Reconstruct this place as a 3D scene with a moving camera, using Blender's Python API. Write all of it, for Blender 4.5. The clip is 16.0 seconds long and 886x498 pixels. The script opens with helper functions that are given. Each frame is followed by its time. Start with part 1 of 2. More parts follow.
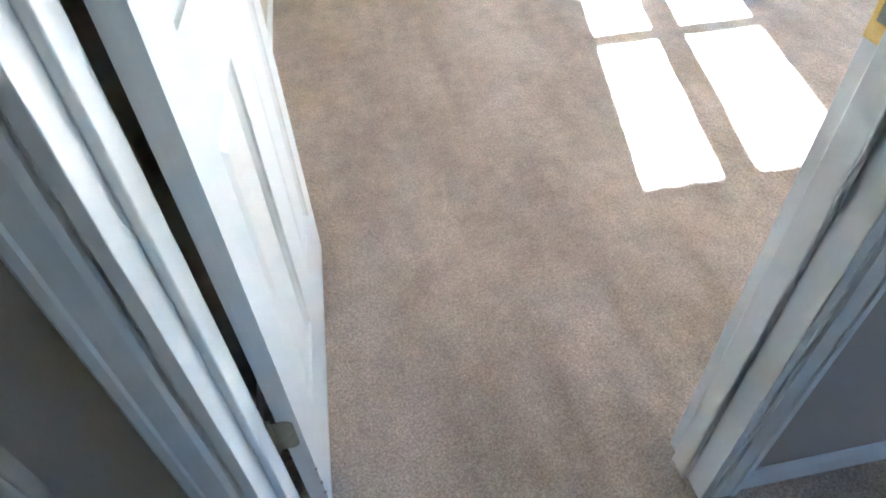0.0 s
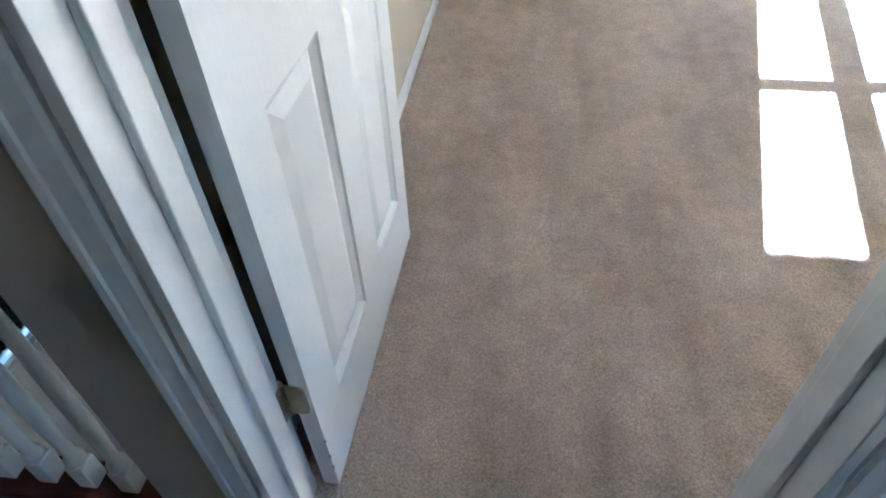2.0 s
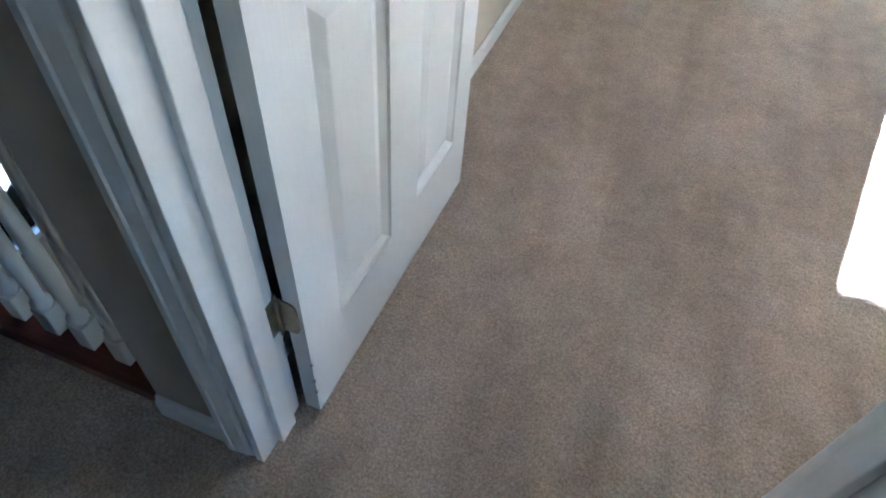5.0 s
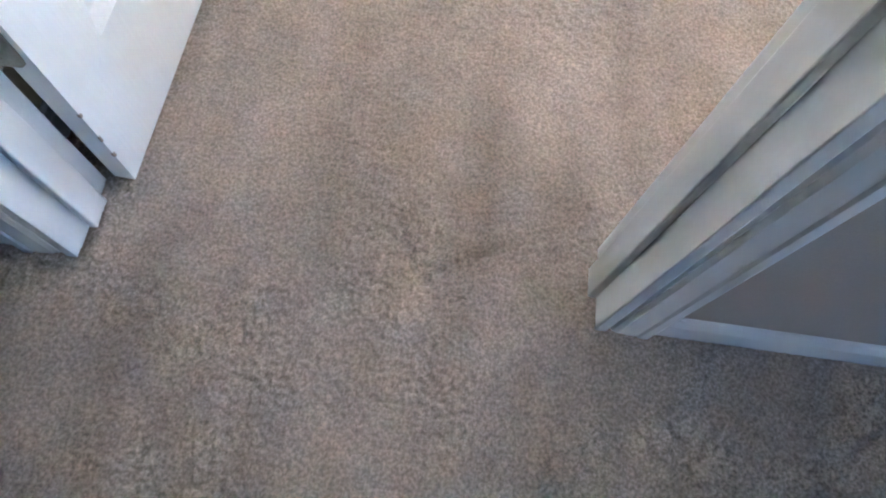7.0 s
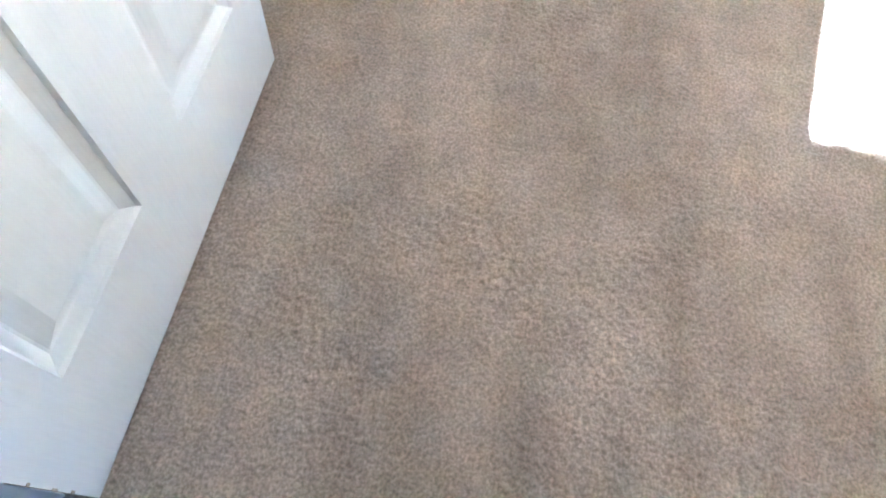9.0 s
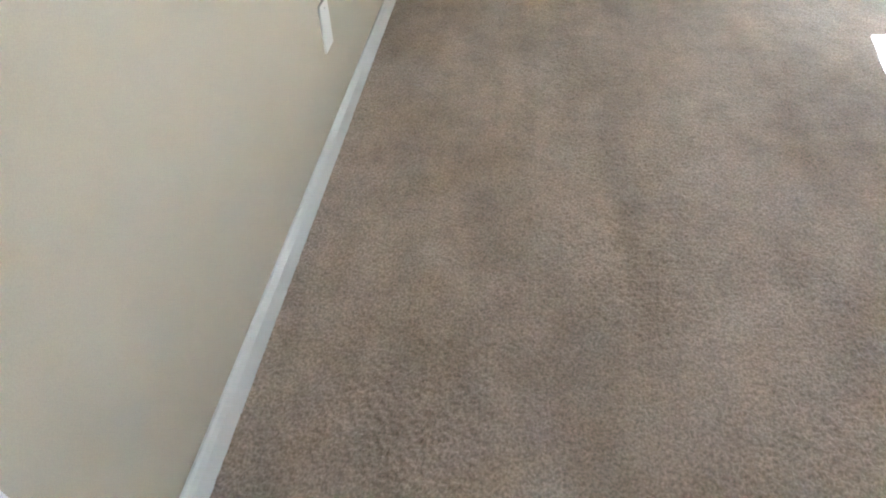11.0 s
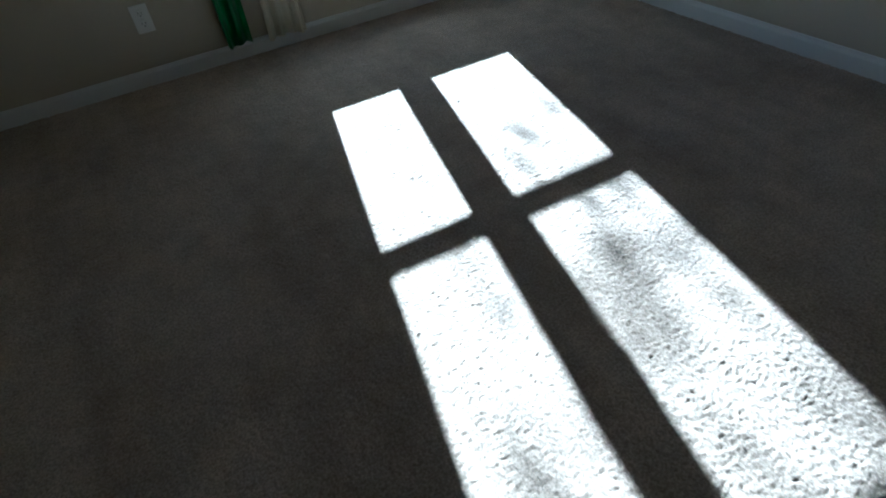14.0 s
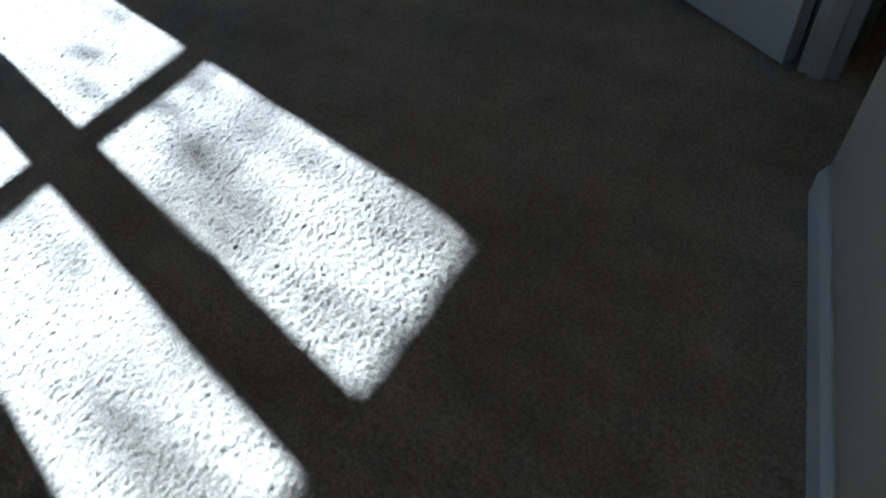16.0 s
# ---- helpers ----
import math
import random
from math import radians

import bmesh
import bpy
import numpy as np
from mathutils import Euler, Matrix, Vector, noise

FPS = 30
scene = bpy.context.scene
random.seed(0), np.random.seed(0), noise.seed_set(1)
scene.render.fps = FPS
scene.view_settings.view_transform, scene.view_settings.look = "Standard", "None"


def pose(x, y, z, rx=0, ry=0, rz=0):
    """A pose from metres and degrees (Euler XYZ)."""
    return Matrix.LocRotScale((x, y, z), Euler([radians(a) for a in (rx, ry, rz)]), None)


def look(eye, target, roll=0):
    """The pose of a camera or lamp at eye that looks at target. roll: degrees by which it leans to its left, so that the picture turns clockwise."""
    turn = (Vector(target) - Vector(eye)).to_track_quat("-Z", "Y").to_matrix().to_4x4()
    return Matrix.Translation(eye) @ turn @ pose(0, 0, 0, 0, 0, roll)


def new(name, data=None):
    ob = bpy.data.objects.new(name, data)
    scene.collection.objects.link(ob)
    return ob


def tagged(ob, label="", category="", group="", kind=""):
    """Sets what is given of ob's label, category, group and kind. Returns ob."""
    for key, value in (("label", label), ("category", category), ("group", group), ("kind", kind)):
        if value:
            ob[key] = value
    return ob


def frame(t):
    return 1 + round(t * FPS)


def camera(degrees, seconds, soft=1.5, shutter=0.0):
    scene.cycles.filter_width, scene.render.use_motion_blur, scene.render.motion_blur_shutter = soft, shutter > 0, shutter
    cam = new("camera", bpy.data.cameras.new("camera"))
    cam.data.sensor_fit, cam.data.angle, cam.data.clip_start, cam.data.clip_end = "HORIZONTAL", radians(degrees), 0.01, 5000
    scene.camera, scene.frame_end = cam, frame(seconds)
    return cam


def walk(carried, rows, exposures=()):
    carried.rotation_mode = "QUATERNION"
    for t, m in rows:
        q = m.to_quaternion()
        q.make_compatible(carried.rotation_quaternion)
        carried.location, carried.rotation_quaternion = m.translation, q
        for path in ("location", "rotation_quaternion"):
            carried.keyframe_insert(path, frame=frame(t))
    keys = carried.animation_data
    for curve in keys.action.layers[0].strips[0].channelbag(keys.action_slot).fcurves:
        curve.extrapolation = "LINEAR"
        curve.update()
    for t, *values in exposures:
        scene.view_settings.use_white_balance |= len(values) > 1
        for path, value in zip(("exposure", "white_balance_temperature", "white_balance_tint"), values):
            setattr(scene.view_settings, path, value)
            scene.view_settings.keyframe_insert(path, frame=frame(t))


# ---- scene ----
cam = camera(71.5, 16.0, soft=1.9)
PATH = [
    (0, (-0.163, -0.436, 1.335), (0.051, 0.953, -0.088), -2.9),
    (0.5, (-0.019, -0.47, 1.272), (-0.052, 0.904, -0.181), 0.7),
    (1, (0.003, -0.447, 1.268), (-0.118, 0.903, -0.202), -0.3),
    (1.5, (0.02, -0.407, 1.316), (-0.158, 0.926, -0.164), -2.1),
    (2, (0.005, -0.428, 1.307), (-0.231, 0.992, -0.081), -2.7),
    (2.5, (-0.022, -0.426, 1.299), (-0.195, 0.916, -0.173), -0.7),
    (3, (-0.051, -0.417, 1.283), (-0.205, 0.953, -0.166), 0.0),
    (5.5, (0.116, -0.35, 1.222), (-0.307, 0.842, -0.327), 5.2),
    (6, (0.156, -0.352, 1.075), (-0.069, 0.677, -0.624), 7.7),
    (6.5, (0.136, -0.303, 0.982), (0.08, 0.56, -0.822), 10.6),
    (7, (0.163, -0.266, 0.943), (0.184, 0.458, -0.921), 9.6),
    (7.5, (0.195, -0.171, 0.999), (0.248, 0.602, -0.845), 13.8),
    (8, (0.138, -0.096, 0.986), (0.249, 0.746, -0.825), 17.0),
    (10.5, (0.003, 0.697, 0.925), (-0.234, 1.627, -0.83), -3.6),
    (11, (-0.062, 0.825, 0.935), (-0.212, 2.107, -0.309), -1.6),
    (11.5, (-0.079, 0.776, 1.148), (-0.157, 2.261, -0.19), 0.5),
    (12, (0.006, 0.848, 1.197), (-0.063, 2.419, -0.039), -3.7),
    (12.5, (0.107, 0.86, 1.178), (0.237, 2.452, -0.026), -3.9),
    (13, (0.278, 0.855, 1.18), (0.613, 2.368, -0.085), -4.9),
    (13.5, (0.444, 0.823, 1.152), (0.896, 2.279, -0.142), -6.8),
    (14, (0.617, 0.824, 1.027), (1.218, 2.242, -0.249), -8.6),
    (14.5, (0.745, 0.768, 0.982), (1.52, 2.072, -0.321), -10.1),
    (15, (0.832, 0.667, 0.979), (1.72, 1.839, -0.377), -12.3),
    (15.5, (0.896, 0.598, 0.907), (1.856, 1.642, -0.503), -13.0),
    (16, (0.94, 0.567, 0.864), (1.883, 1.414, -0.683), -11.8),
]
walk(cam, [(t, look(eye, target, roll)) for t, eye, target, roll in PATH],
     exposures=[(0, 6.8, 5050, 7), (0.5, 6.38, 5000, 7), (1.0, 6.25, 5000, 7), (5.0, 6.05, 5000, 7), (6.0, 6.3, 5100, 10), (7.0, 7.0, 5150, 12), (8.2, 7.0, 5100, 9), (10.5, 6.15, 5100, 6), (11.5, 6.0, 5100, 3), (12.4, 5.75, 5120, 3),
                (12.9, 5.1, 5050, 2), (13.5, 3.8, 4850, -1), (14.2, 2.42, 4560, -4), (16, 2.36, 4560, -3)])

# ---- daylight ----
SUN_WAY = Vector((-0.21, -1.0, -0.52)).normalized()
world = bpy.data.worlds.new("sky")
scene.world = world
world.use_nodes = True
wn = world.node_tree
sky = wn.nodes.new("ShaderNodeTexSky")
sky.sky_type, sky.sun_disc = "NISHITA", False
sky.sun_elevation, sky.sun_rotation = radians(27.0), radians(11.9)
sky.air_density, sky.dust_density, sky.ozone_density = 0.6, 0.2, 1.0
wn.links.new(sky.outputs[0], wn.nodes["Background"].inputs[0])
wn.nodes["Background"].inputs[1].default_value = 0.05

sun = new("sun", bpy.data.lights.new("sun", "SUN"))
sun.data.energy, sun.data.angle, sun.data.color = 5.0, radians(0.55), (1.0, 0.975, 0.94)
sun.matrix_world = SUN_WAY.to_track_quat("-Z", "Y").to_matrix().to_4x4()


def fill_lamp(name, m, sx, sy, watts, color):
    lamp = new(name, bpy.data.lights.new(name, "AREA"))
    lamp.data.shape, lamp.data.size, lamp.data.size_y = "RECTANGLE", sx, sy
    lamp.data.energy, lamp.data.color = watts, color
    lamp.matrix_world = m
    return lamp


# unseen lamp added at the hall's end, a cool fill for the hall
fill_lamp("hall_fill_light", look((3.44, -0.95, 0.95), (0.2, -0.35, 0.9)), 0.6, 0.6, 0.017, (0.74, 0.75, 1.0))



# ---- materials ----
def material(name, base, rough=0.6, dark=None, scale=6.0, grain=300.0, bump=0.1, metal=0.0, stretch=(1, 1, 1), spread=0.5, fine=0.25, spec=0.5):
    """Base colour varied at a large and a small scale, with fine relief."""
    m = bpy.data.materials.new(name)
    m.use_nodes = True
    nt = m.node_tree
    bsdf = nt.nodes["Principled BSDF"]
    co = nt.nodes.new("ShaderNodeTexCoord")
    mp = nt.nodes.new("ShaderNodeMapping")
    mp.inputs["Scale"].default_value = stretch
    nt.links.new(co.outputs["Object"], mp.inputs[0])
    big, small = nt.nodes.new("ShaderNodeTexNoise"), nt.nodes.new("ShaderNodeTexNoise")
    big.inputs["Scale"].default_value, small.inputs["Scale"].default_value = scale, grain
    big.inputs["Detail"].default_value, small.inputs["Detail"].default_value = 4, 3
    for n in (big, small):
        nt.links.new(mp.outputs[0], n.inputs["Vector"])
    dark = dark or tuple(c * 0.85 for c in base)
    ramp = nt.nodes.new("ShaderNodeMapRange")
    ramp.inputs[1].default_value, ramp.inputs[2].default_value = 0.5 - spread / 2, 0.5 + spread / 2
    nt.links.new(big.outputs[0], ramp.inputs[0])
    mix = nt.nodes.new("ShaderNodeMix")
    mix.data_type = "RGBA"
    mix.inputs[6].default_value, mix.inputs[7].default_value = (*dark, 1), (*base, 1)
    nt.links.new(ramp.outputs[0], mix.inputs[0])
    shade = nt.nodes.new("ShaderNodeMapRange")
    shade.inputs[1].default_value, shade.inputs[2].default_value = 0.3, 0.7
    shade.inputs[3].default_value, shade.inputs[4].default_value = 1 - fine, 1 + fine * 0.4
    nt.links.new(small.outputs[0], shade.inputs[0])
    mul = nt.nodes.new("ShaderNodeVectorMath")
    mul.operation = "SCALE"
    nt.links.new(mix.outputs[2], mul.inputs[0])
    nt.links.new(shade.outputs[0], mul.inputs["Scale"])
    nt.links.new(mul.outputs[0], bsdf.inputs["Base Color"])
    bp = nt.nodes.new("ShaderNodeBump")
    bp.inputs["Strength"].default_value, bp.inputs["Distance"].default_value = bump, 0.003
    nt.links.new(small.outputs[0], bp.inputs["Height"])
    nt.links.new(bp.outputs[0], bsdf.inputs["Normal"])
    bsdf.inputs["Roughness"].default_value, bsdf.inputs["Metallic"].default_value = rough, metal
    bsdf.inputs["Specular IOR Level"].default_value = spec
    return m


def carpet_material(name):
    """Cut-pile carpet: yarn blend with tuft shading put into the colour, brushed patches and vacuum tracks."""
    m = material(name, (0.62, 0.513, 0.412), 0.95, (0.475, 0.385, 0.303), 3.0, 260.0, 0.3, stretch=(1, 0.5, 1), spread=0.32, fine=0.16, spec=0.05)
    nt = m.node_tree
    bsdf = nt.nodes["Principled BSDF"]
    bsdf.inputs["Sheen Weight"].default_value = 0.25
    bsdf.inputs["Sheen Roughness"].default_value = 0.5
    old = bsdf.inputs["Base Color"].links[0].from_socket
    geo = nt.nodes.new("ShaderNodeNewGeometry")
    mid = nt.nodes.new("ShaderNodeTexNoise")
    mid.inputs["Scale"].default_value, mid.inputs["Detail"].default_value, mid.inputs["Roughness"].default_value = 11.0, 5, 0.65
    nt.links.new(geo.outputs["Position"], mid.inputs["Vector"])
    a = nt.nodes.new("ShaderNodeMapRange")
    a.inputs[1].default_value, a.inputs[2].default_value, a.inputs[3].default_value, a.inputs[4].default_value = 0.32, 0.68, 0.87, 1.10
    nt.links.new(mid.outputs[0], a.inputs[0])
    turn = nt.nodes.new("ShaderNodeMapping")
    turn.inputs["Rotation"].default_value, turn.inputs["Scale"].default_value = (0, 0, radians(-14)), (10.0, 1.1, 1.0)
    nt.links.new(geo.outputs["Position"], turn.inputs[0])
    track = nt.nodes.new("ShaderNodeTexNoise")
    track.inputs["Scale"].default_value, track.inputs["Detail"].default_value = 1.0, 4
    nt.links.new(turn.outputs[0], track.inputs["Vector"])
    c = nt.nodes.new("ShaderNodeMapRange")
    c.inputs[1].default_value, c.inputs[2].default_value, c.inputs[3].default_value, c.inputs[4].default_value = 0.35, 0.68, 0.92, 1.07
    nt.links.new(track.outputs[0], c.inputs[0])
    both = nt.nodes.new("ShaderNodeMath")
    both.operation = "MULTIPLY"
    nt.links.new(a.outputs[0], both.inputs[0])
    nt.links.new(c.outputs[0], both.inputs[1])
    # yarn blend whose dark tones also paint in the shading of the tufts
    yarn = nt.nodes.new("ShaderNodeTexNoise")
    yarn.inputs["Scale"].default_value, yarn.inputs["Detail"].default_value = 185.0, 3
    nt.links.new(geo.outputs["Position"], yarn.inputs["Vector"])
    b = nt.nodes.new("ShaderNodeMapRange")
    b.inputs[1].default_value, b.inputs[2].default_value, b.inputs[3].default_value, b.inputs[4].default_value = 0.34, 0.66, 0.64, 1.08
    nt.links.new(yarn.outputs[0], b.inputs[0])
    prod = nt.nodes.new("ShaderNodeMath")
    prod.operation = "MULTIPLY"
    nt.links.new(both.outputs[0], prod.inputs[0])
    nt.links.new(b.outputs[0], prod.inputs[1])
    mul = nt.nodes.new("ShaderNodeVectorMath")
    mul.operation = "SCALE"
    nt.links.new(old, mul.inputs[0])
    nt.links.new(prod.outputs[0], mul.inputs["Scale"])
    nt.links.new(mul.outputs[0], bsdf.inputs["Base Color"])
    return m


def cloth_material(name, base, dark, through_part, gloss=0.8):
    """Thin fabric that lets part of the daylight through."""
    m = material(name, base, gloss, dark, 18.0, 900.0, 0.15, stretch=(3, 3, 0.6), fine=0.2)
    nt = m.node_tree
    bsdf = nt.nodes["Principled BSDF"]
    tr = nt.nodes.new("ShaderNodeBsdfTranslucent")
    nt.links.new(bsdf.inputs["Base Color"].links[0].from_socket, tr.inputs[0])
    mx = nt.nodes.new("ShaderNodeMixShader")
    mx.inputs[0].default_value = through_part
    nt.links.new(bsdf.outputs[0], mx.inputs[1])
    nt.links.new(tr.outputs[0], mx.inputs[2])
    nt.links.new(mx.outputs[0], nt.nodes["Material Output"].inputs[0])
    return m


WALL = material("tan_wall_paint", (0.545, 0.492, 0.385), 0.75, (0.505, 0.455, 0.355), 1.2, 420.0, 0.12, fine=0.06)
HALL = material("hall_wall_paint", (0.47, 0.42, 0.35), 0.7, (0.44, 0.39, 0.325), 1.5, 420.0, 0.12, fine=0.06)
CEIL = material("ceiling_paint", (0.78, 0.77, 0.74), 0.9, (0.74, 0.73, 0.70), 2.0, 200.0, 0.3, fine=0.08)
WHITE = material("white_trim_paint", (0.80, 0.81, 0.80), 0.38, (0.785, 0.795, 0.785), 3.0, 160.0, 0.04, stretch=(1, 1, 0.3), fine=0.02)
DOORW = material("white_door_paint", (0.80, 0.81, 0.79), 0.42, (0.77, 0.78, 0.76), 4.0, 220.0, 0.08, stretch=(1, 1, 0.06), fine=0.03)
CARPET = carpet_material("beige_carpet_pile")
BACKING = carpet_material("beige_carpet_base")
WOOD = material("dark_red_wood", (0.16, 0.045, 0.022), 0.35, (0.085, 0.024, 0.013), 5.0, 60.0, 0.12, stretch=(0.25, 4, 4), fine=0.3)
BARE = material("bare_wood", (0.5, 0.42, 0.33), 0.8, (0.36, 0.29, 0.21), 60.0, 500.0, 0.2)
NICKEL = material("worn_brass_nickel", (0.50, 0.46, 0.36), 0.32, (0.36, 0.33, 0.25), 30.0, 500.0, 0.1, metal=1.0, fine=0.15)
BRASS = material("polished_brass", (0.80, 0.58, 0.22), 0.28, (0.62, 0.43, 0.15), 40.0, 500.0, 0.08, metal=1.0, fine=0.12)
PLATE = material("white_plastic", (0.82, 0.81, 0.78), 0.35, (0.79, 0.78, 0.75), 20.0, 600.0, 0.03, fine=0.03)
SLOT = material("dark_slot", (0.30, 0.29, 0.28), 0.6, None, 20.0, 600.0, 0.03)
CREAM = cloth_material("cream_sheer_cloth", (0.92, 0.88, 0.76), (0.88, 0.82, 0.68), 0.5)
GREEN = cloth_material("green_satin_cloth", (0.012, 0.23, 0.045), (0.008, 0.15, 0.03), 0.12, 0.32)
VINYL = material("white_vinyl", (0.82, 0.83, 0.84), 0.35, None, 8.0, 300.0, 0.03, fine=0.03)
GRASS = material("pale_ground", (0.22, 0.215, 0.19), 0.95, (0.18, 0.175, 0.155), 0.4, 30.0, 0.5)
BARK = material("bark", (0.12, 0.09, 0.065), 0.9, (0.06, 0.045, 0.035), 9.0, 60.0, 0.6)
LEAF = material("leaf", (0.09, 0.12, 0.03), 0.6, (0.05, 0.08, 0.02), 9.0, 60.0, 0.2)
GLASS = bpy.data.materials.new("window_glass")
GLASS.use_nodes = True
gt = GLASS.node_tree
clear_part, gloss_part, facing, blend = (gt.nodes.new("ShaderNodeBsdf" + k) if k in ("Transparent", "Glossy") else gt.nodes.new("ShaderNode" + k) for k in ("Transparent", "Glossy", "Fresnel", "MixShader"))
clear_part.inputs[0].default_value, gloss_part.inputs["Roughness"].default_value, facing.inputs[0].default_value = (0.93, 0.95, 0.94, 1), 0.02, 1.45
gt.links.new(facing.outputs[0], blend.inputs[0])
gt.links.new(clear_part.outputs[0], blend.inputs[1])
gt.links.new(gloss_part.outputs[0], blend.inputs[2])
gt.links.new(blend.outputs[0], gt.nodes["Material Output"].inputs[0])


# ---- building blocks ----
def mesh_object(name, bm, mat, parent=None, label=""):
    me = bpy.data.meshes.new(name)
    bmesh.ops.recalc_face_normals(bm, faces=bm.faces)
    bm.to_mesh(me)
    bm.free()
    me.materials.append(mat)
    ob = new(name, me)
    ob.parent = parent
    return tagged(ob, label)


def part(name, bm, mat, parent, label=""):
    return mesh_object(name, bm, mat, parent, label)


def structure(name, bm, mat, label, category):
    return tagged(mesh_object(name, bm, mat), label, category, kind="structure")


def thing(name, label, category, group="", m=None, kind=""):
    ob = new(name)
    ob.empty_display_size = 0.05
    if m is not None:
        ob.matrix_basis = m
    return tagged(ob, label, category, group, kind)


def box(bm, lo, hi, bevel=0.0):
    r = bmesh.ops.create_cube(bm, size=1.0)
    vs = r["verts"]
    for v in vs:
        v.co = Vector([(lo[i] + hi[i]) / 2 + v.co[i] * (hi[i] - lo[i]) for i in range(3)])
    if bevel:
        es = list({e for v in vs for e in v.link_edges})
        bmesh.ops.bevel(bm, geom=es, offset=bevel, segments=2, affect="EDGES", profile=0.5)
    return bm


def boxes(*pairs, bevel=0.0):
    bm = bmesh.new()
    for lo, hi in pairs:
        box(bm, lo, hi, bevel)
    return bm


def prism(bm, plan, z0, z1):
    """A plan outline drawn up from z0 to z1."""
    low = [bm.verts.new((x, y, z0)) for x, y in plan]
    high = [bm.verts.new((x, y, z1)) for x, y in plan]
    n = len(plan)
    for i in range(n):
        bm.faces.new((low[i], low[(i + 1) % n], high[(i + 1) % n], high[i]))
    bm.faces.new(low[::-1])
    bm.faces.new(high)
    return bm


def sweep(bm, section, a, b, out):
    """A section of (out, up) pairs along the floor from a to b; out is the way off the wall."""
    o = Vector((*out, 0)).normalized()
    ends = []
    for p in (a, b):
        ends.append([bm.verts.new(Vector((p[0], p[1], 0)) + o * u + Vector((0, 0, v))) for u, v in section])
    n = len(section)
    for i in range(n):
        bm.faces.new((ends[0][i], ends[0][(i + 1) % n], ends[1][(i + 1) % n], ends[1][i]))
    bm.faces.new(ends[0][::-1])
    bm.faces.new(ends[1])
    return bm


BASE = [(0, -0.004), (0.013, -0.004), (0.013, 0.050), (0.0125, 0.054), (0.010, 0.058), (0.0065, 0.0625), (0.006, 0.068), (0.004, 0.0705), (0, 0.0705)]


def baseboard(name, a, b, out, label="white painted baseboard along the carpet"):
    return structure(name, sweep(bmesh.new(), BASE, a, b, out), WHITE, label, "baseboard")


# ---- shell ----
XL, XR, YF, ZC = -0.495, 2.678, 3.716, 2.44
JL, JR, HEAD = -0.395, 0.430, 2.05

structure("floor", boxes(((-0.56, -0.30, -0.12), (3.4, 3.87, -0.0022)), ((-3.0, -1.75, -0.12), (3.4, -0.30, -0.0022)), ((-3.0, -0.30, -0.12), (-0.56, 0.03, -0.0022))),
          BACKING, "beige cut-pile carpet with brushed vacuum tracks", "carpet")
structure("ceiling", boxes(((-3.0, -1.75, ZC), (3.4, 4.1, ZC + 0.12))), CEIL, "plain white painted ceiling", "ceiling")
structure("wall_left", prism(bmesh.new(), [(-0.60, 0.13), (XL, 0.13), (XL, YF), (-0.60, YF)], -2.8, ZC), WALL, "tan painted bedroom side wall", "wall")
structure("wall_right", boxes(((XR, 0.64, -0.12), (XR + 0.12, YF, ZC))), WALL, "tan painted bedroom wall", "wall")
WX0, WX1, WZ0, WZ1 = 1.268, 2.155, 0.405, 1.54
structure("wall_window", boxes(((-0.56, YF, -0.12), (WX0, YF + 0.13, ZC)), ((WX1, YF, -0.12), (XR + 0.12, YF + 0.13, ZC)),
                               ((WX0, YF, -0.12), (WX1, YF + 0.13, WZ0)), ((WX0, YF, WZ1), (WX1, YF + 0.13, ZC))), WALL, "tan painted window wall", "wall")
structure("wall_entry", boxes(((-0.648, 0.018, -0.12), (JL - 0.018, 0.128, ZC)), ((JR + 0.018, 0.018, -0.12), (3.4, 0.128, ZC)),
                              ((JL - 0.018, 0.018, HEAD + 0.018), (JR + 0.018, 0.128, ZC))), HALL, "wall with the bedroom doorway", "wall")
CHASE = [(0.58, 0.13), (0.58, 0.214), (1.868, 0.511), (1.95, 0.45), (1.95, 0.13)]
structure("wall_corner", prism(bmesh.new(), CHASE, -0.12, ZC), WALL, "tan wall with a projecting corner beside the closet", "wall")
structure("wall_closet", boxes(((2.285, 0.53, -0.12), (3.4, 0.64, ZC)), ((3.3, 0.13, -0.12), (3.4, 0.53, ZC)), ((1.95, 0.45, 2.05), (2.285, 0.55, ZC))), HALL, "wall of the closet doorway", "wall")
# the end opening is added, out of view, to let in fill light
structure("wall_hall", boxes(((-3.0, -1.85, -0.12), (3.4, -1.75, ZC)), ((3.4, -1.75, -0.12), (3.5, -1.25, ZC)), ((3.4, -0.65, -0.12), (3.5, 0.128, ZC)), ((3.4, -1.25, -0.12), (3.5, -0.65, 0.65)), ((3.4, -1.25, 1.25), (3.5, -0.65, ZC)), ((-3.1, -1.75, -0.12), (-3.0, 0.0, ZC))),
          HALL, "hall wall with an added opening for fill light", "wall")
SX = -2.12
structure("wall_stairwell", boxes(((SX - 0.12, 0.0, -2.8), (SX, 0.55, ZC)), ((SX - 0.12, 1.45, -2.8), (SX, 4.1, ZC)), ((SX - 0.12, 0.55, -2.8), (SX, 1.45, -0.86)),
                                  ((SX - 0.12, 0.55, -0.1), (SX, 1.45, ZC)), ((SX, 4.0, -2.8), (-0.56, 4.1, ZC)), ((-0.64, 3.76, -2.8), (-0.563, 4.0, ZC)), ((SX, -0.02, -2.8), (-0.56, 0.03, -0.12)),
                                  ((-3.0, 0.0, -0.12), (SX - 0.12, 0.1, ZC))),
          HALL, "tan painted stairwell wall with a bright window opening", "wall")
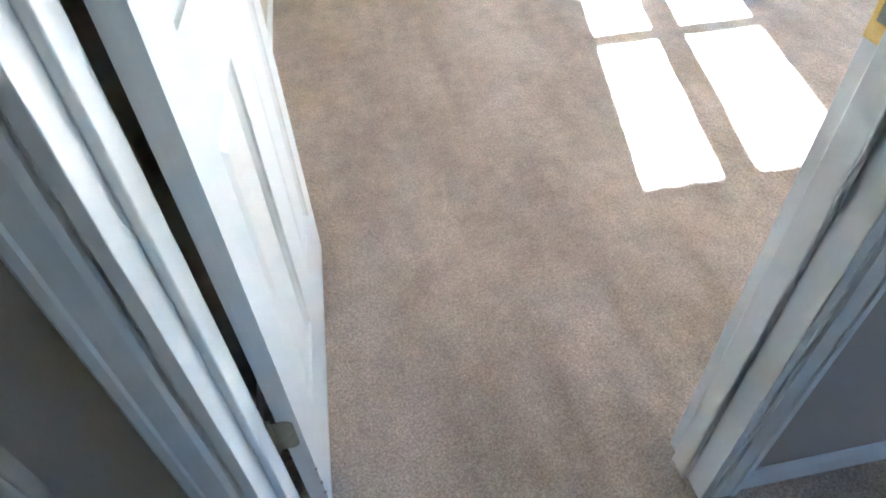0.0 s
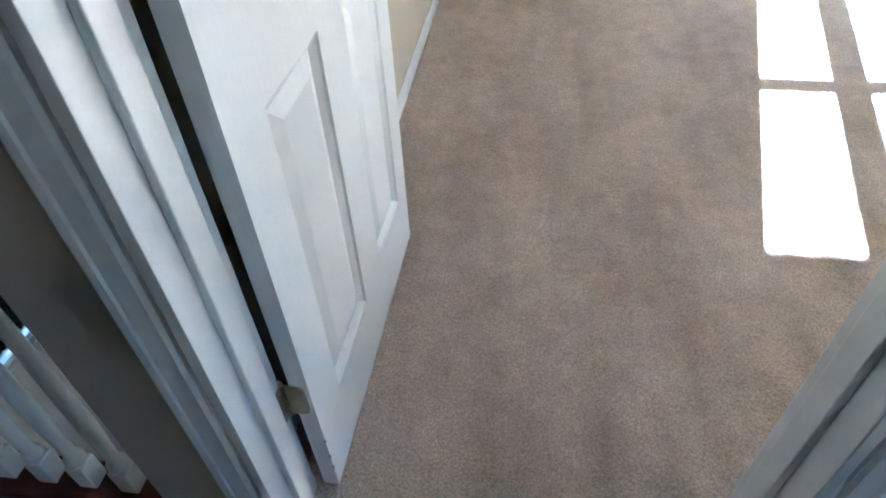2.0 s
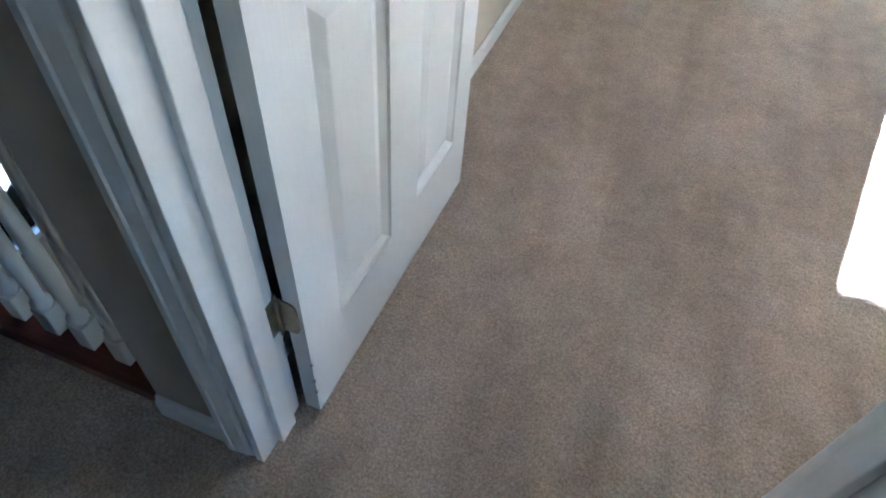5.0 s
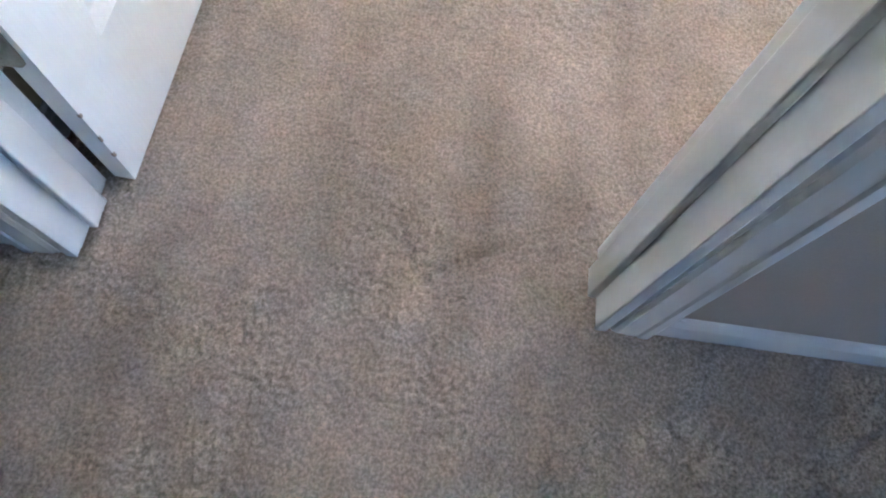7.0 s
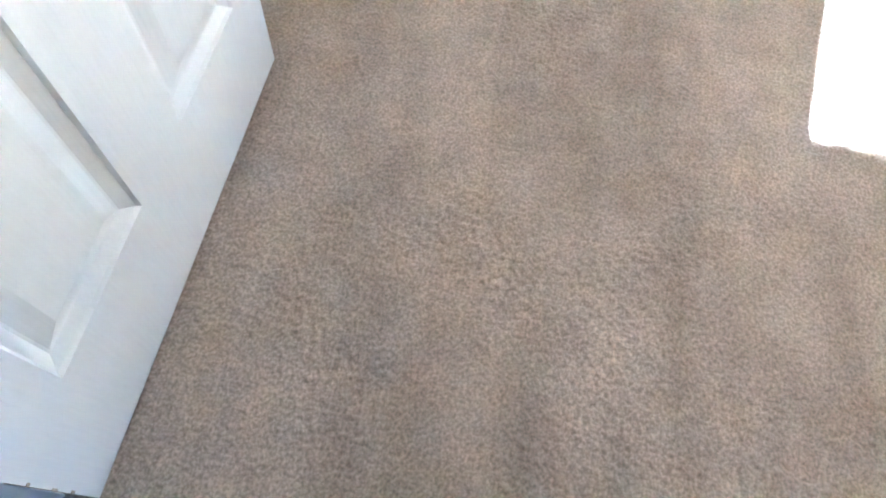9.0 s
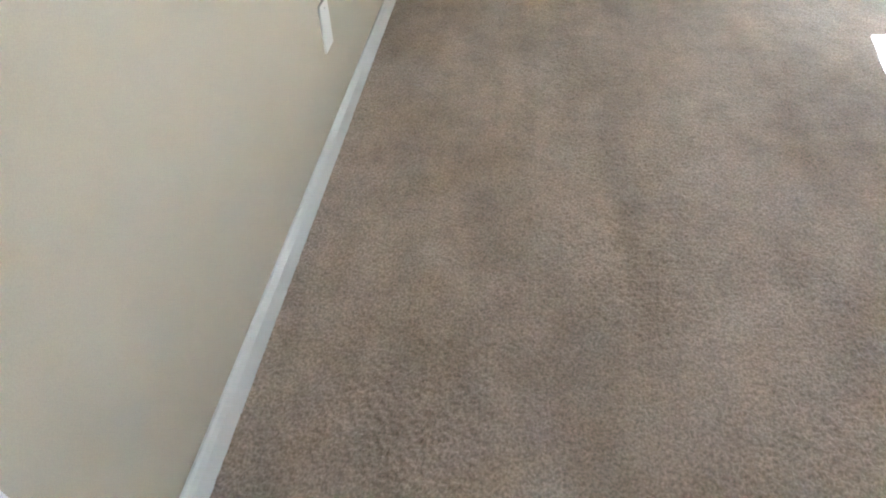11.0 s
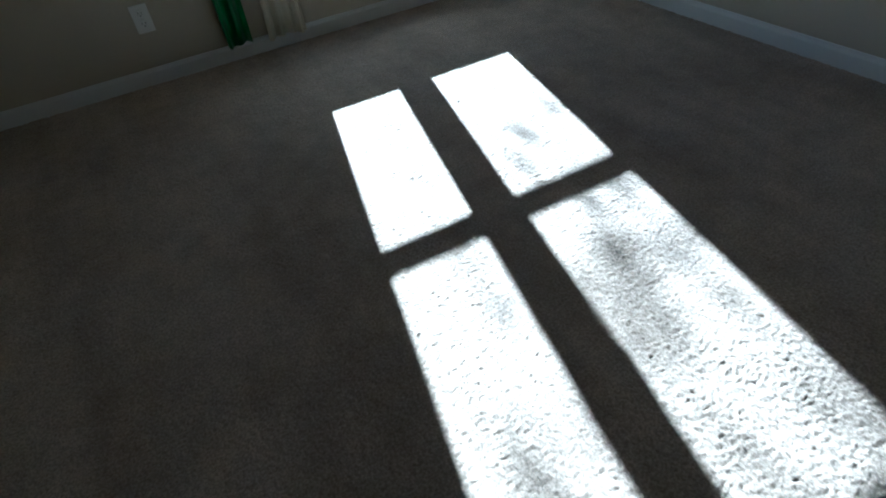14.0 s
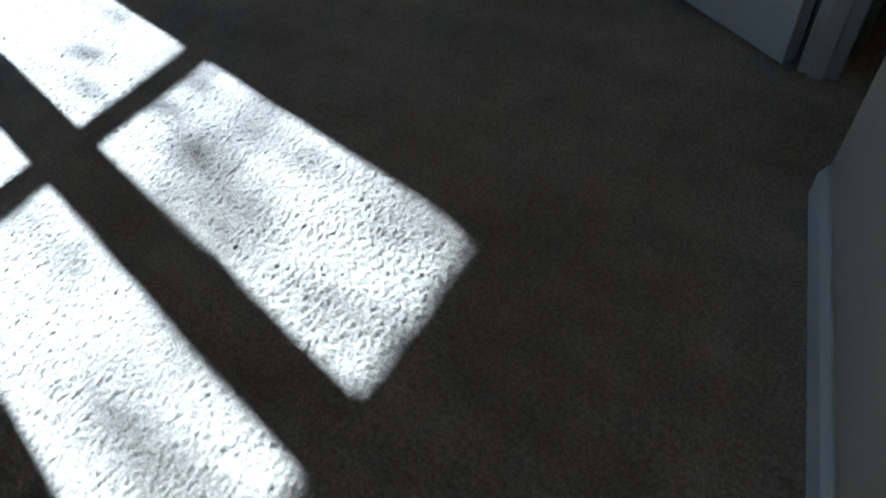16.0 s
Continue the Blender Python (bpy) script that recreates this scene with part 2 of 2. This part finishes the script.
structure("floor_stairwell", boxes(((SX - 0.12, -0.02, -2.92), (-0.56, 4.1, -2.8))), WOOD, "dark stairwell floor", "floor")

# baseboards
baseboard("baseboard_left", (XL, 0.13), (XL, YF), (1, 0))
baseboard("baseboard_window", (XL, YF), (XR, YF), (0, -1))
baseboard("baseboard_right", (XR, 0.64), (XR, YF), (-1, 0))
baseboard("baseboard_corner", (0.58, 0.214), (1.870, 0.5115), (-0.2247, 0.9744))
baseboard("baseboard_closet", (1.866, 0.5105), (1.95, 0.45), (0.597, 0.802))
baseboard("baseboard_hall_left", (-0.648, 0.018), (-0.481, 0.018), (0, -1))
baseboard("baseboard_hall_right", (0.516, 0.018), (3.4, 0.018), (0, -1))


# door frame of the bedroom
def casing_plan(x, s):
    """Moulded casing section; s = 1 runs to +x, y falls towards the hall."""
    pts = [(0, 0), (0.0, -0.010), (0.006, -0.014), (0.012, -0.0145), (0.014, -0.0115), (0.019, -0.0115), (0.023, -0.015), (0.032, -0.018),
           (0.056, -0.0195), (0.062, -0.0195), (0.066, -0.022), (0.078, -0.022), (0.083, -0.019), (0.083, 0)]
    return [(x + s * u, 0.018 + v) for u, v in pts]


frame_1 = thing("door_frame", "white painted door frame with moulded casing", "door frame", kind="structure")
for x, s, nm in ((JL - 0.005, -1, "casing"), (JR + 0.005, 1, "casing")):
    part(nm, prism(bmesh.new(), casing_plan(x, s), -0.005, HEAD + 0.06), WHITE, frame_1)
part("casing_head", boxes(((JL - 0.005, -0.002, HEAD + 0.005), (JR + 0.005, 0.018, HEAD + 0.088)), bevel=0.003), WHITE, frame_1)
for x, s in ((JL, -1), (JR, 1)):
    part("jamb", boxes(((min(x, x + s * 0.018), 0.0, -0.005), (max(x, x + s * 0.018), 0.140, HEAD)), bevel=0.0015), WHITE, frame_1)
    part("door_stop", boxes(((min(x, x - s * 0.014), 0.053, -0.004), (max(x, x - s * 0.014), 0.103, HEAD - 0.02)), bevel=0.0025), WHITE, frame_1)
part("jamb_head", boxes(((JL, 0.0, HEAD), (JR, 0.130, HEAD + 0.018)), bevel=0.0015), WHITE, frame_1)
part("room_casing", boxes(((JR + 0.005, 0.128, -0.005), (JR + 0.088, 0.1415, HEAD + 0.06)), bevel=0.003), WHITE, frame_1)

strike = part("strike_plate", boxes(((JR - 0.0016, 0.104, 0.984), (JR + 0.001, 0.1395, 1.006)), ((JR - 0.0016, 0.104, 1.030), (JR + 0.001, 0.1395, 1.052)),
                                    ((JR - 0.0016, 0.104, 1.006), (JR + 0.001, 0.112, 1.030)), ((JR - 0.0016, 0.131, 1.006), (JR + 0.001, 0.1395, 1.030)), bevel=0.0006), BRASS, frame_1, "polished brass strike plate")
part("latch_hole", boxes(((JR - 0.0006, 0.112, 1.006), (JR + 0.002, 0.131, 1.030))), SLOT, strike)


# ---- panelled doors ----
def panel_mesh(w, h, depth):
    """Moulded panel of w by h in the xz plane, facing -y: a sloped ogee round a raised field."""
    bm = bmesh.new()
    rings = [(0.0, 0.0), (0.004, 0.005), (0.021, depth), (0.025, depth), (0.052, 0.005), (0.056, 0.0046)]
    loops = []
    for inset, d in rings:
        loops.append([bm.verts.new((x, d, z)) for x, z in ((inset, inset), (w - inset, inset), (w - inset, h - inset), (inset, h - inset))])
    for a, b in zip(loops, loops[1:]):
        for i in range(4):
            bm.faces.new((a[i], a[(i + 1) % 4], b[(i + 1) % 4], b[i]))
    bm.faces.new(loops[-1])
    back = [bm.verts.new((x, 0.016, z)) for x, z in ((0, 0), (w, 0), (w, h), (0, h))]
    for i in range(4):
        bm.faces.new((back[i], back[(i + 1) % 4], loops[0][(i + 1) % 4], loops[0][i]))
    bm.faces.new(back[::-1])
    return bm


def panelled_door(name, label, m, width, columns, rows, height=2.03, thick=0.035, kind=""):
    """Leaf in the xz plane from the hinge edge x = 0; its seen face is y = 0, facing -y."""
    door = thing(name, label, "door", m=m, kind=kind)
    z0 = 0.010
    bm = bmesh.new()
    xs = [0.0] + [c for pair in columns for c in pair] + [width]
    zs = [z0] + [r for pair in rows for r in pair] + [height]
    for i in range(0, len(xs), 2):
        box(bm, (xs[i], 0.0, z0), (xs[i + 1], thick, height))
    for a, b in columns:
        for i in range(0, len(zs), 2):
            box(bm, (a, 0.0, zs[i]), (b, thick, zs[i + 1]))
    bmesh.ops.remove_doubles(bm, verts=bm.verts, dist=1e-5)
    part("leaf", bm, DOORW, door)
    for a, b in columns:
        for lo, hi in rows:
            front = part("panel", panel_mesh(b - a, hi - lo, 0.0135), DOORW, door)
            front.location = (a, 0.0, lo)
            rear = part("panel", panel_mesh(b - a, hi - lo, 0.0135), DOORW, door)
            rear.matrix_basis = pose(b, thick, lo, 0, 0, 180)
    return door


ROWS6 = ((0.222, 0.88), (1.03, 1.58), (1.69, 1.90))
# the leaf stands open almost along the side wall
HX, HY = -0.343, 0.142
OPEN = 88.8
door_1 = panelled_door("door_1", "open white six-panel bedroom door with a worn bottom edge", pose(HX, HY, 0, 0, 0, OPEN), 0.81,
                       ((0.115, 0.349), (0.488, 0.715)), ROWS6, kind="structure")
for z, h, w in ((0.085, 0.010, 0.004), (0.128, 0.014, 0.003), (0.192, 0.007, 0.004)):
    part("paint_chip", boxes(((-0.0008, -0.0008, z), (w, w, z + h)), bevel=0.0008), BARE, door_1, "bare wood where the paint is chipped")
door_2 = panelled_door("door_2", "open white panelled closet door", pose(2.236, 0.640, 0, 0, 0, 57.2), 0.45,
                       ((0.075, 0.195), (0.255, 0.375)), ROWS6, kind="structure")
frame_2 = thing("door_frame", "white painted closet door frame", "door frame", kind="structure")
part("jamb", boxes(((2.206, 0.548, -0.005), (2.285, 0.628, 2.03)), bevel=0.004), WHITE, frame_2)
part("door_stop", boxes(((2.194, 0.575, -0.005), (2.206, 0.605, 2.02)), bevel=0.002), WHITE, frame_2)


# butt hinge of the bedroom door
def hinge(x, y, z):
    h = thing("door_hinge", "tarnished brass butt hinge with rounded leaves", "hinge")
    h.location = (x, y, z)
    for sgn, nm in ((-1, "leaf_on_jamb"), (1, "leaf_on_door")):
        bm = bmesh.new()
        w, hh, r = 0.042, 0.045, 0.016
        pts = [(0, -hh), (w - r, -hh)] + [(w - r + r * math.sin(a), -hh + r - r * math.cos(a)) for a in (0.5, 1.0, 1.57)]
        pts += [(w - r + r * math.cos(a), hh - r + r * math.sin(a)) for a in (0.0, 0.5, 1.0, 1.57)] + [(0, hh)]
        if sgn < 0:
            vs = [[bm.verts.new((t, -u, v)) for u, v in pts] for t in (-0.001, 0.0012)]
        else:
            vs = [[bm.verts.new((u, t, v)) for u, v in pts] for t in (-0.0012, 0.001)]
        bm.faces.new(vs[0])
        bm.faces.new(vs[1][::-1])
        for i in range(len(pts)):
            j = (i + 1) % len(pts)
            bm.faces.new((vs[0][i], vs[0][j], vs[1][j], vs[1][i]))
        lf = part(nm, bm, NICKEL, h)
        for u, v in ((0.012, 0.03), (0.028, 0.0), (0.012, -0.03)):
            bs = bmesh.new()
            bmesh.ops.create_uvsphere(bs, u_segments=10, v_segments=6, radius=0.0042)
            for vv in bs.verts:
                if sgn < 0:
                    vv.co = Vector((vv.co.x * 0.4 + 0.001, vv.co.y - u, vv.co.z + v))
                else:
                    vv.co = Vector((vv.co.x + u, vv.co.y * 0.4 - 0.001, vv.co.z + v))
            part("screw", bs, NICKEL, lf)
    for k in range(5):
        bm = bmesh.new()
        bmesh.ops.create_cone(bm, cap_ends=True, segments=14, radius1=0.0062, radius2=0.0062, depth=0.0175, matrix=Matrix.Translation((0, 0, -0.036 + 0.018 * k)))
        part("knuckle", bm, NICKEL, h)
    for zz in (-0.048, 0.048):
        bm = bmesh.new()
        bmesh.ops.create_uvsphere(bm, u_segments=12, v_segments=8, radius=0.0058, matrix=Matrix.Translation((0, 0, zz)))
        part("pin", bm, NICKEL, h)
    return h


hinge(JL + 0.001, 0.141, 0.343)

# ---- window ----
win = thing("window_1", "white vinyl double window with sashes, bright daylight behind", "window", kind="structure")
GY = YF + 0.06
part("window_sill", boxes(((WX0 - 0.05, YF - 0.035, 0.379), (WX1 + 0.05, YF + 0.05, 0.405)), bevel=0.005), WHITE, win)
part("apron", boxes(((WX0 - 0.03, YF - 0.012, 0.285), (WX1 + 0.03, YF, 0.379)), bevel=0.003), WHITE, win)
part("mullion", boxes(((1.607, GY - 0.035, WZ0), (1.737, GY + 0.035, WZ1)), bevel=0.004), VINYL, win)
LOW, MID0, MID1, TOP = 0.436, 0.905, 0.947, 1.455
for a, b in ((WX0, 1.607), (1.737, WX1)):
    fr = boxes(((a, GY - 0.03, WZ0), (b, GY + 0.03, LOW)), ((a, GY - 0.03, TOP), (b, GY + 0.03, WZ1)), bevel=0.003)
    if a < 1.5:
        box(fr, (a, GY - 0.03, LOW), (a + 0.05, GY + 0.03, TOP), 0.003)
    else:
        box(fr, (b - 0.05, GY - 0.03, LOW), (b, GY + 0.03, TOP), 0.003)
    part("window_frame", fr, VINYL, win)
    part("meeting_rail", boxes(((a, GY - 0.025, MID0), (b, GY + 0.02, MID1)), bevel=0.003), VINYL, win)
    for z0, z1, yy in ((LOW, MID0, GY - 0.012), (MID1, TOP, GY + 0.012)):
        pane = part("pane", boxes(((a, yy - 0.002, z0), (b, yy + 0.002, z1))), GLASS, win)
        pane.visible_shadow = False


def curtain(name, label, x0, x1, zb, zt, y, folds, depth, mat, lean=0.0, seed=0, drop=0.0):
    """Gathered cloth with folds that open towards the hem, a hem band and a thickness."""
    rnd = random.Random(seed)
    ob = thing(name, label, "curtain")
    bm = bmesh.new()
    nx, nz = folds * 12, 26
    phase = [rnd.uniform(-0.7, 0.7) for _ in range(folds + 1)]
    grid = []
    for j in range(nz + 1):
        v = j / nz
        row = []
        for i in range(nx + 1):
            u = i / nx
            k = u * folds
            ph = phase[int(min(k, folds - 0.001))] * 0.5
            amp = depth * (0.75 + 0.35 * (1 - v)) * (0.75 + 0.25 * math.sin(3 * k + seed))
            yy = y - amp * 0.5 * math.sin(2 * math.pi * k + ph * math.sin(math.pi * v)) - lean * (1 - v)
            xx = x0 + (x1 - x0) * u + 0.012 * math.sin(5 * v + seed + 4 * u) * (1 - v)
            zz = zb + drop * u + (zt - zb) * v + 0.006 * math.sin(7 * u + seed) * (1 - v)
            row.append(bm.verts.new((xx, yy, zz)))
        grid.append(row)
    for j in range(nz):
        for i in range(nx):
            f = bm.faces.new((grid[j][i], grid[j][i + 1], grid[j + 1][i + 1], grid[j + 1][i]))
            f.smooth = True
    c = part("cloth", bm, mat, ob)
    sol = c.modifiers.new("thickness", "SOLIDIFY")
    sol.thickness = 0.0015
    return ob


curtain("curtain", "green satin curtain panel gathered beside the window", 0.950, 1.050, 0.078, 1.73, YF - 0.060, 2, 0.045, GREEN, seed=3)
curtain("curtain", "cream sheer curtain panel glowing in the window light", 1.145, 1.306, 0.062, 1.73, YF - 0.055, 4, 0.036, CREAM, seed=5)
curtain("curtain", "cream curtain panel hanging at the window's far side", 2.135, 2.375, 0.080, 1.73, YF - 0.070, 3, 0.05, CREAM, seed=8, drop=-0.03)
rod = thing("curtain_rod", "slim white curtain rod over the window", "curtain rod")
bm = bmesh.new()
bmesh.ops.create_cone(bm, cap_ends=True, segments=16, radius1=0.011, radius2=0.011, depth=1.54, matrix=Matrix.Translation((1.66, YF - 0.068, 1.735)) @ pose(0, 0, 0, 0, 90, 0))
part("pole", bm, WHITE, rod)
for x in (0.93, 2.40):
    part("bracket", boxes(((x - 0.008, YF - 0.075, 1.715), (x + 0.008, YF, 1.75)), bevel=0.002), WHITE, rod)


# ---- outlets ----
def outlet(label, m, duplex=True):
    """Cover plate in the xz plane facing -y."""
    ob = thing("wall_outlet", label, "outlet", "wall outlets", m)
    part("cover_plate", boxes(((-0.035, -0.006, -0.057), (0.035, 0.0, 0.057)), bevel=0.0025), PLATE, ob)
    if duplex:
        for z in (-0.021, 0.021):
            bm = bmesh.new()
            bmesh.ops.create_cone(bm, cap_ends=True, segments=20, radius1=0.0175, radius2=0.0165, depth=0.004, matrix=Matrix.Translation((0, -0.0075, z)) @ pose(0, 0, 0, 90, 0, 0))
            sock = part("socket", bm, PLATE, ob)
            part("slots", boxes(((-0.008, -0.0102, z - 0.001), (-0.0055, -0.009, z + 0.009)), ((0.0055, -0.0102, z - 0.001), (0.008, -0.009, z + 0.008)),
                                ((-0.0025, -0.0102, z - 0.010), (0.0025, -0.009, z - 0.005))), SLOT, sock)
        bm = bmesh.new()
        bmesh.ops.create_uvsphere(bm, u_segments=10, v_segments=6, radius=0.0035, matrix=Matrix.Translation((0, -0.006, 0)))
        part("screw", bm, PLATE, ob)
    else:
        for z in (-0.042, 0.042):
            bm = bmesh.new()
            bmesh.ops.create_uvsphere(bm, u_segments=10, v_segments=6, radius=0.0035, matrix=Matrix.Translation((0, -0.006, z)))
            part("screw", bm, PLATE, ob)
    return ob


outlet("white cover plate low on the tan side wall", pose(XL, 2.22, 0.305, 0, 0, 90), False)
outlet("white duplex outlet on the window wall", pose(0.66, YF, 0.272))
outlet("white duplex outlet beyond the curtain", pose(2.52, YF, 0.215))

# ---- stair balustrade in the hall ----
rail = thing("balustrade", "white turned balusters on a dark red wooden curb at the stairwell", "balustrade")
part("curb", boxes(((SX, 0.024, -0.06), (-0.648, 0.125, 0.035)), bevel=0.006), WOOD, rail, "dark red-brown stained wood curb")
part("handrail", boxes(((SX, 0.04, 0.90), (-0.648, 0.11, 0.955)), bevel=0.018), WOOD, rail, "dark red-brown stained handrail")
PROFILE = [(0.017, 0.115), (0.0215, 0.125), (0.0215, 0.135), (0.0135, 0.15), (0.0145, 0.19), (0.0185, 0.27), (0.0165, 0.42), (0.0125, 0.62), (0.011, 0.72), (0.018, 0.745), (0.018, 0.76), (0.014, 0.775), (0.017, 0.80)]


def baluster(x):
    bm = boxes(((x - 0.0215, 0.060, 0.033), (x + 0.0215, 0.103, 0.115)), ((x - 0.0165, 0.065, 0.80), (x + 0.0165, 0.098, 0.905)), bevel=0.004)
    rings = []
    for r, z in PROFILE:
        rings.append([bm.verts.new((x + r * math.cos(a * math.pi / 8), 0.0815 + r * math.sin(a * math.pi / 8), z)) for a in range(16)])
    for a, b in zip(rings, rings[1:]):
        for i in range(16):
            f = bm.faces.new((a[i], a[(i + 1) % 16], b[(i + 1) % 16], b[i]))
            f.smooth = True
    return part("baluster", bm, WHITE, rail)


for i in range(13):
    baluster(-0.782 - 0.0965 * i)

sw = thing("window_2", "bright white-framed stairwell window", "window", kind="structure")
part("window_frame", boxes(((SX - 0.08, 0.55, -0.86), (SX - 0.03, 0.58, -0.1)), ((SX - 0.08, 1.42, -0.86), (SX - 0.03, 1.45, -0.1)), ((SX - 0.08, 0.58, -0.86), (SX - 0.03, 1.42, -0.83)), ((SX - 0.08, 0.58, -0.13), (SX - 0.03, 1.42, -0.1)), bevel=0.004), VINYL, sw)
pane = part("pane", boxes(((SX - 0.058, 0.58, -0.83), (SX - 0.052, 1.42, -0.13))), GLASS, sw)
pane.visible_shadow = False

# ---- outside ----
structure("ground", boxes(((-400, -400, -3.1), (400, 400, -3.0))), GRASS, "pale paved ground outside the house", "ground")


def tree(x, y, ground, height, seed):
    """Half-bare tree: tapered trunk, limbs and clumps of small leaves with gaps."""
    rnd = random.Random(seed)
    ob = thing("tree", "half-bare leafy tree outside the bedroom window", "tree")

    def limb(bm, a, b, r0, r1):
        d = (b - a).normalized()
        side = d.orthogonal().normalized()
        other = d.cross(side)
        rings = []
        for k in range(5):
            c = a.lerp(b, k / 4) + Vector((rnd.uniform(-1, 1), rnd.uniform(-1, 1), 0)) * r0 * (0.6 if 0 < k < 4 else 0)
            r = r0 + (r1 - r0) * k / 4
            rings.append([bm.verts.new(c + side * r * math.cos(i * 0.7854) + other * r * math.sin(i * 0.7854)) for i in range(8)])
        for p, q in zip(rings, rings[1:]):
            for i in range(8):
                bm.faces.new((p[i], p[(i + 1) % 8], q[(i + 1) % 8], q[i]))

    trunk = bmesh.new()
    top = Vector((x + 0.3, y, ground + height * 0.8))
    limb(trunk, Vector((x, y, ground - 0.1)), top, 0.17, 0.05)
    tips = []
    for i in range(16):
        start = Vector((x, y, ground)).lerp(top, rnd.uniform(0.45, 1.0))
        ang = i * 2.4
        end = start + Vector((math.cos(ang) * rnd.uniform(1.0, 2.2), math.sin(ang) * rnd.uniform(1.0, 2.2), rnd.uniform(0.4, 1.5)))
        limb(trunk, start, end, 0.035, 0.01)
        tips.append((start, end))
    part("trunk", trunk, BARK, ob)
    crown = bmesh.new()
    for start, end in tips:
        for _ in range(7):
            c = start.lerp(end, rnd.uniform(0.4, 1.1)) + Vector([rnd.gauss(0, 0.25) for _ in range(3)])
            for _ in range(16):
                p = c + Vector([rnd.gauss(0, 0.14) for _ in range(3)])
                u = Vector([rnd.gauss(0, 1) for _ in range(3)]).normalized()
                v = u.orthogonal().normalized()
                s1, s2 = rnd.uniform(0.04, 0.075), rnd.uniform(0.025, 0.04)
                crown.faces.new([crown.verts.new(q) for q in (p - u * s1, p + v * s2, p + u * s1, p - v * s2)])
    part("crown", crown, LEAF, ob)
    return ob


tree(3.5, 9.4, -3.0, 9.6, 4)

# ---- carpet pile ----
def pile(name, x0, x1, y0, y1, step, seed, mask, depth=0.0016):
    """Uneven top of the cut pile: a closed sheet of small ridges and dimples, as the yarn tips lie."""
    rng = np.random.default_rng(seed)
    gx, gy = np.meshgrid(np.arange(x0, x1 + step, step), np.arange(y0, y1 + step * 0.5, step))

    def soft(field, along_x, along_y):
        for axis, s in ((1, along_x), (0, along_y)):
            reach = int(3 * s) + 1
            w = np.exp(-0.5 * (np.arange(-reach, reach + 1) / s) ** 2)
            field = sum(wk * np.roll(field, k - reach, axis) for k, wk in enumerate(w))
        return field / field.std()

    # two crossing grains, one or the other on top from patch to patch
    a = soft(rng.normal(size=gx.shape), 0.42, 0.66)
    b = soft(rng.normal(size=gx.shape), 0.66, 0.42)
    blend = 0.5 + 0.5 * np.tanh(soft(rng.normal(size=gx.shape), 3.0, 3.0) + 0.3)
    h = a * blend + b * (1 - blend)
    strength = depth + 0.0002 * soft(rng.normal(size=gx.shape), 25.0, 25.0)
    z = 0.001 + 0.0029 * np.tanh(h * strength / 0.0029)
    jx, jy = rng.uniform(-0.3, 0.3, gx.shape) * step, rng.uniform(-0.3, 0.3, gx.shape) * step
    v = np.stack([gx + jx, gy + jy, z], axis=-1).astype(np.float32).reshape(-1, 3)
    keep = mask(gx, gy)
    whole = keep[:-1, :-1] & keep[1:, :-1] & keep[:-1, 1:] & keep[1:, 1:]
    idx = np.arange(gx.size, dtype=np.int32).reshape(gx.shape)
    f = np.stack([idx[:-1, :-1][whole], idx[:-1, 1:][whole], idx[1:, 1:][whole], idx[1:, :-1][whole]], axis=-1)
    used = np.unique(f)
    again = np.zeros(gx.size, np.int32)
    again[used] = np.arange(len(used), dtype=np.int32)
    v, f = v[used], again[f]
    n = len(f)
    me = bpy.data.meshes.new(name)
    me.vertices.add(len(v))
    me.vertices.foreach_set("co", v.ravel())
    me.loops.add(n * 4)
    me.loops.foreach_set("vertex_index", f.ravel())
    me.polygons.add(n)
    me.polygons.foreach_set("loop_start", np.arange(0, n * 4, 4, dtype=np.int32))
    me.polygons.foreach_set("use_smooth", np.ones(n, dtype=bool))
    me.update(calc_edges=True)
    me.materials.append(CARPET)
    return tagged(new(name, me), "beige cut-pile carpet yarn tips", "carpet", kind="stuff")


def clear(px, py):
    inside = (py < 0.13) & ((px < JL) | (px > JR)) & (py > 0.018)
    chase = (px > 0.58) & (px < 1.95) & (py < np.where(px < 1.868, 0.214 + (px - 0.58) * 0.2306, 0.511 - (px - 1.868) * 0.744))
    side = px < XL
    return ~(inside | chase | side)


pile("carpet_pile", XL, XR, 0.02, YF, 0.0037, 1, clear)
pile("carpet_pile", -1.25, 1.3, -0.75, 0.02, 0.0037, 3, lambda px, py: (py < 0.018) | ((px > JL) & (px < JR)), 0.0014)
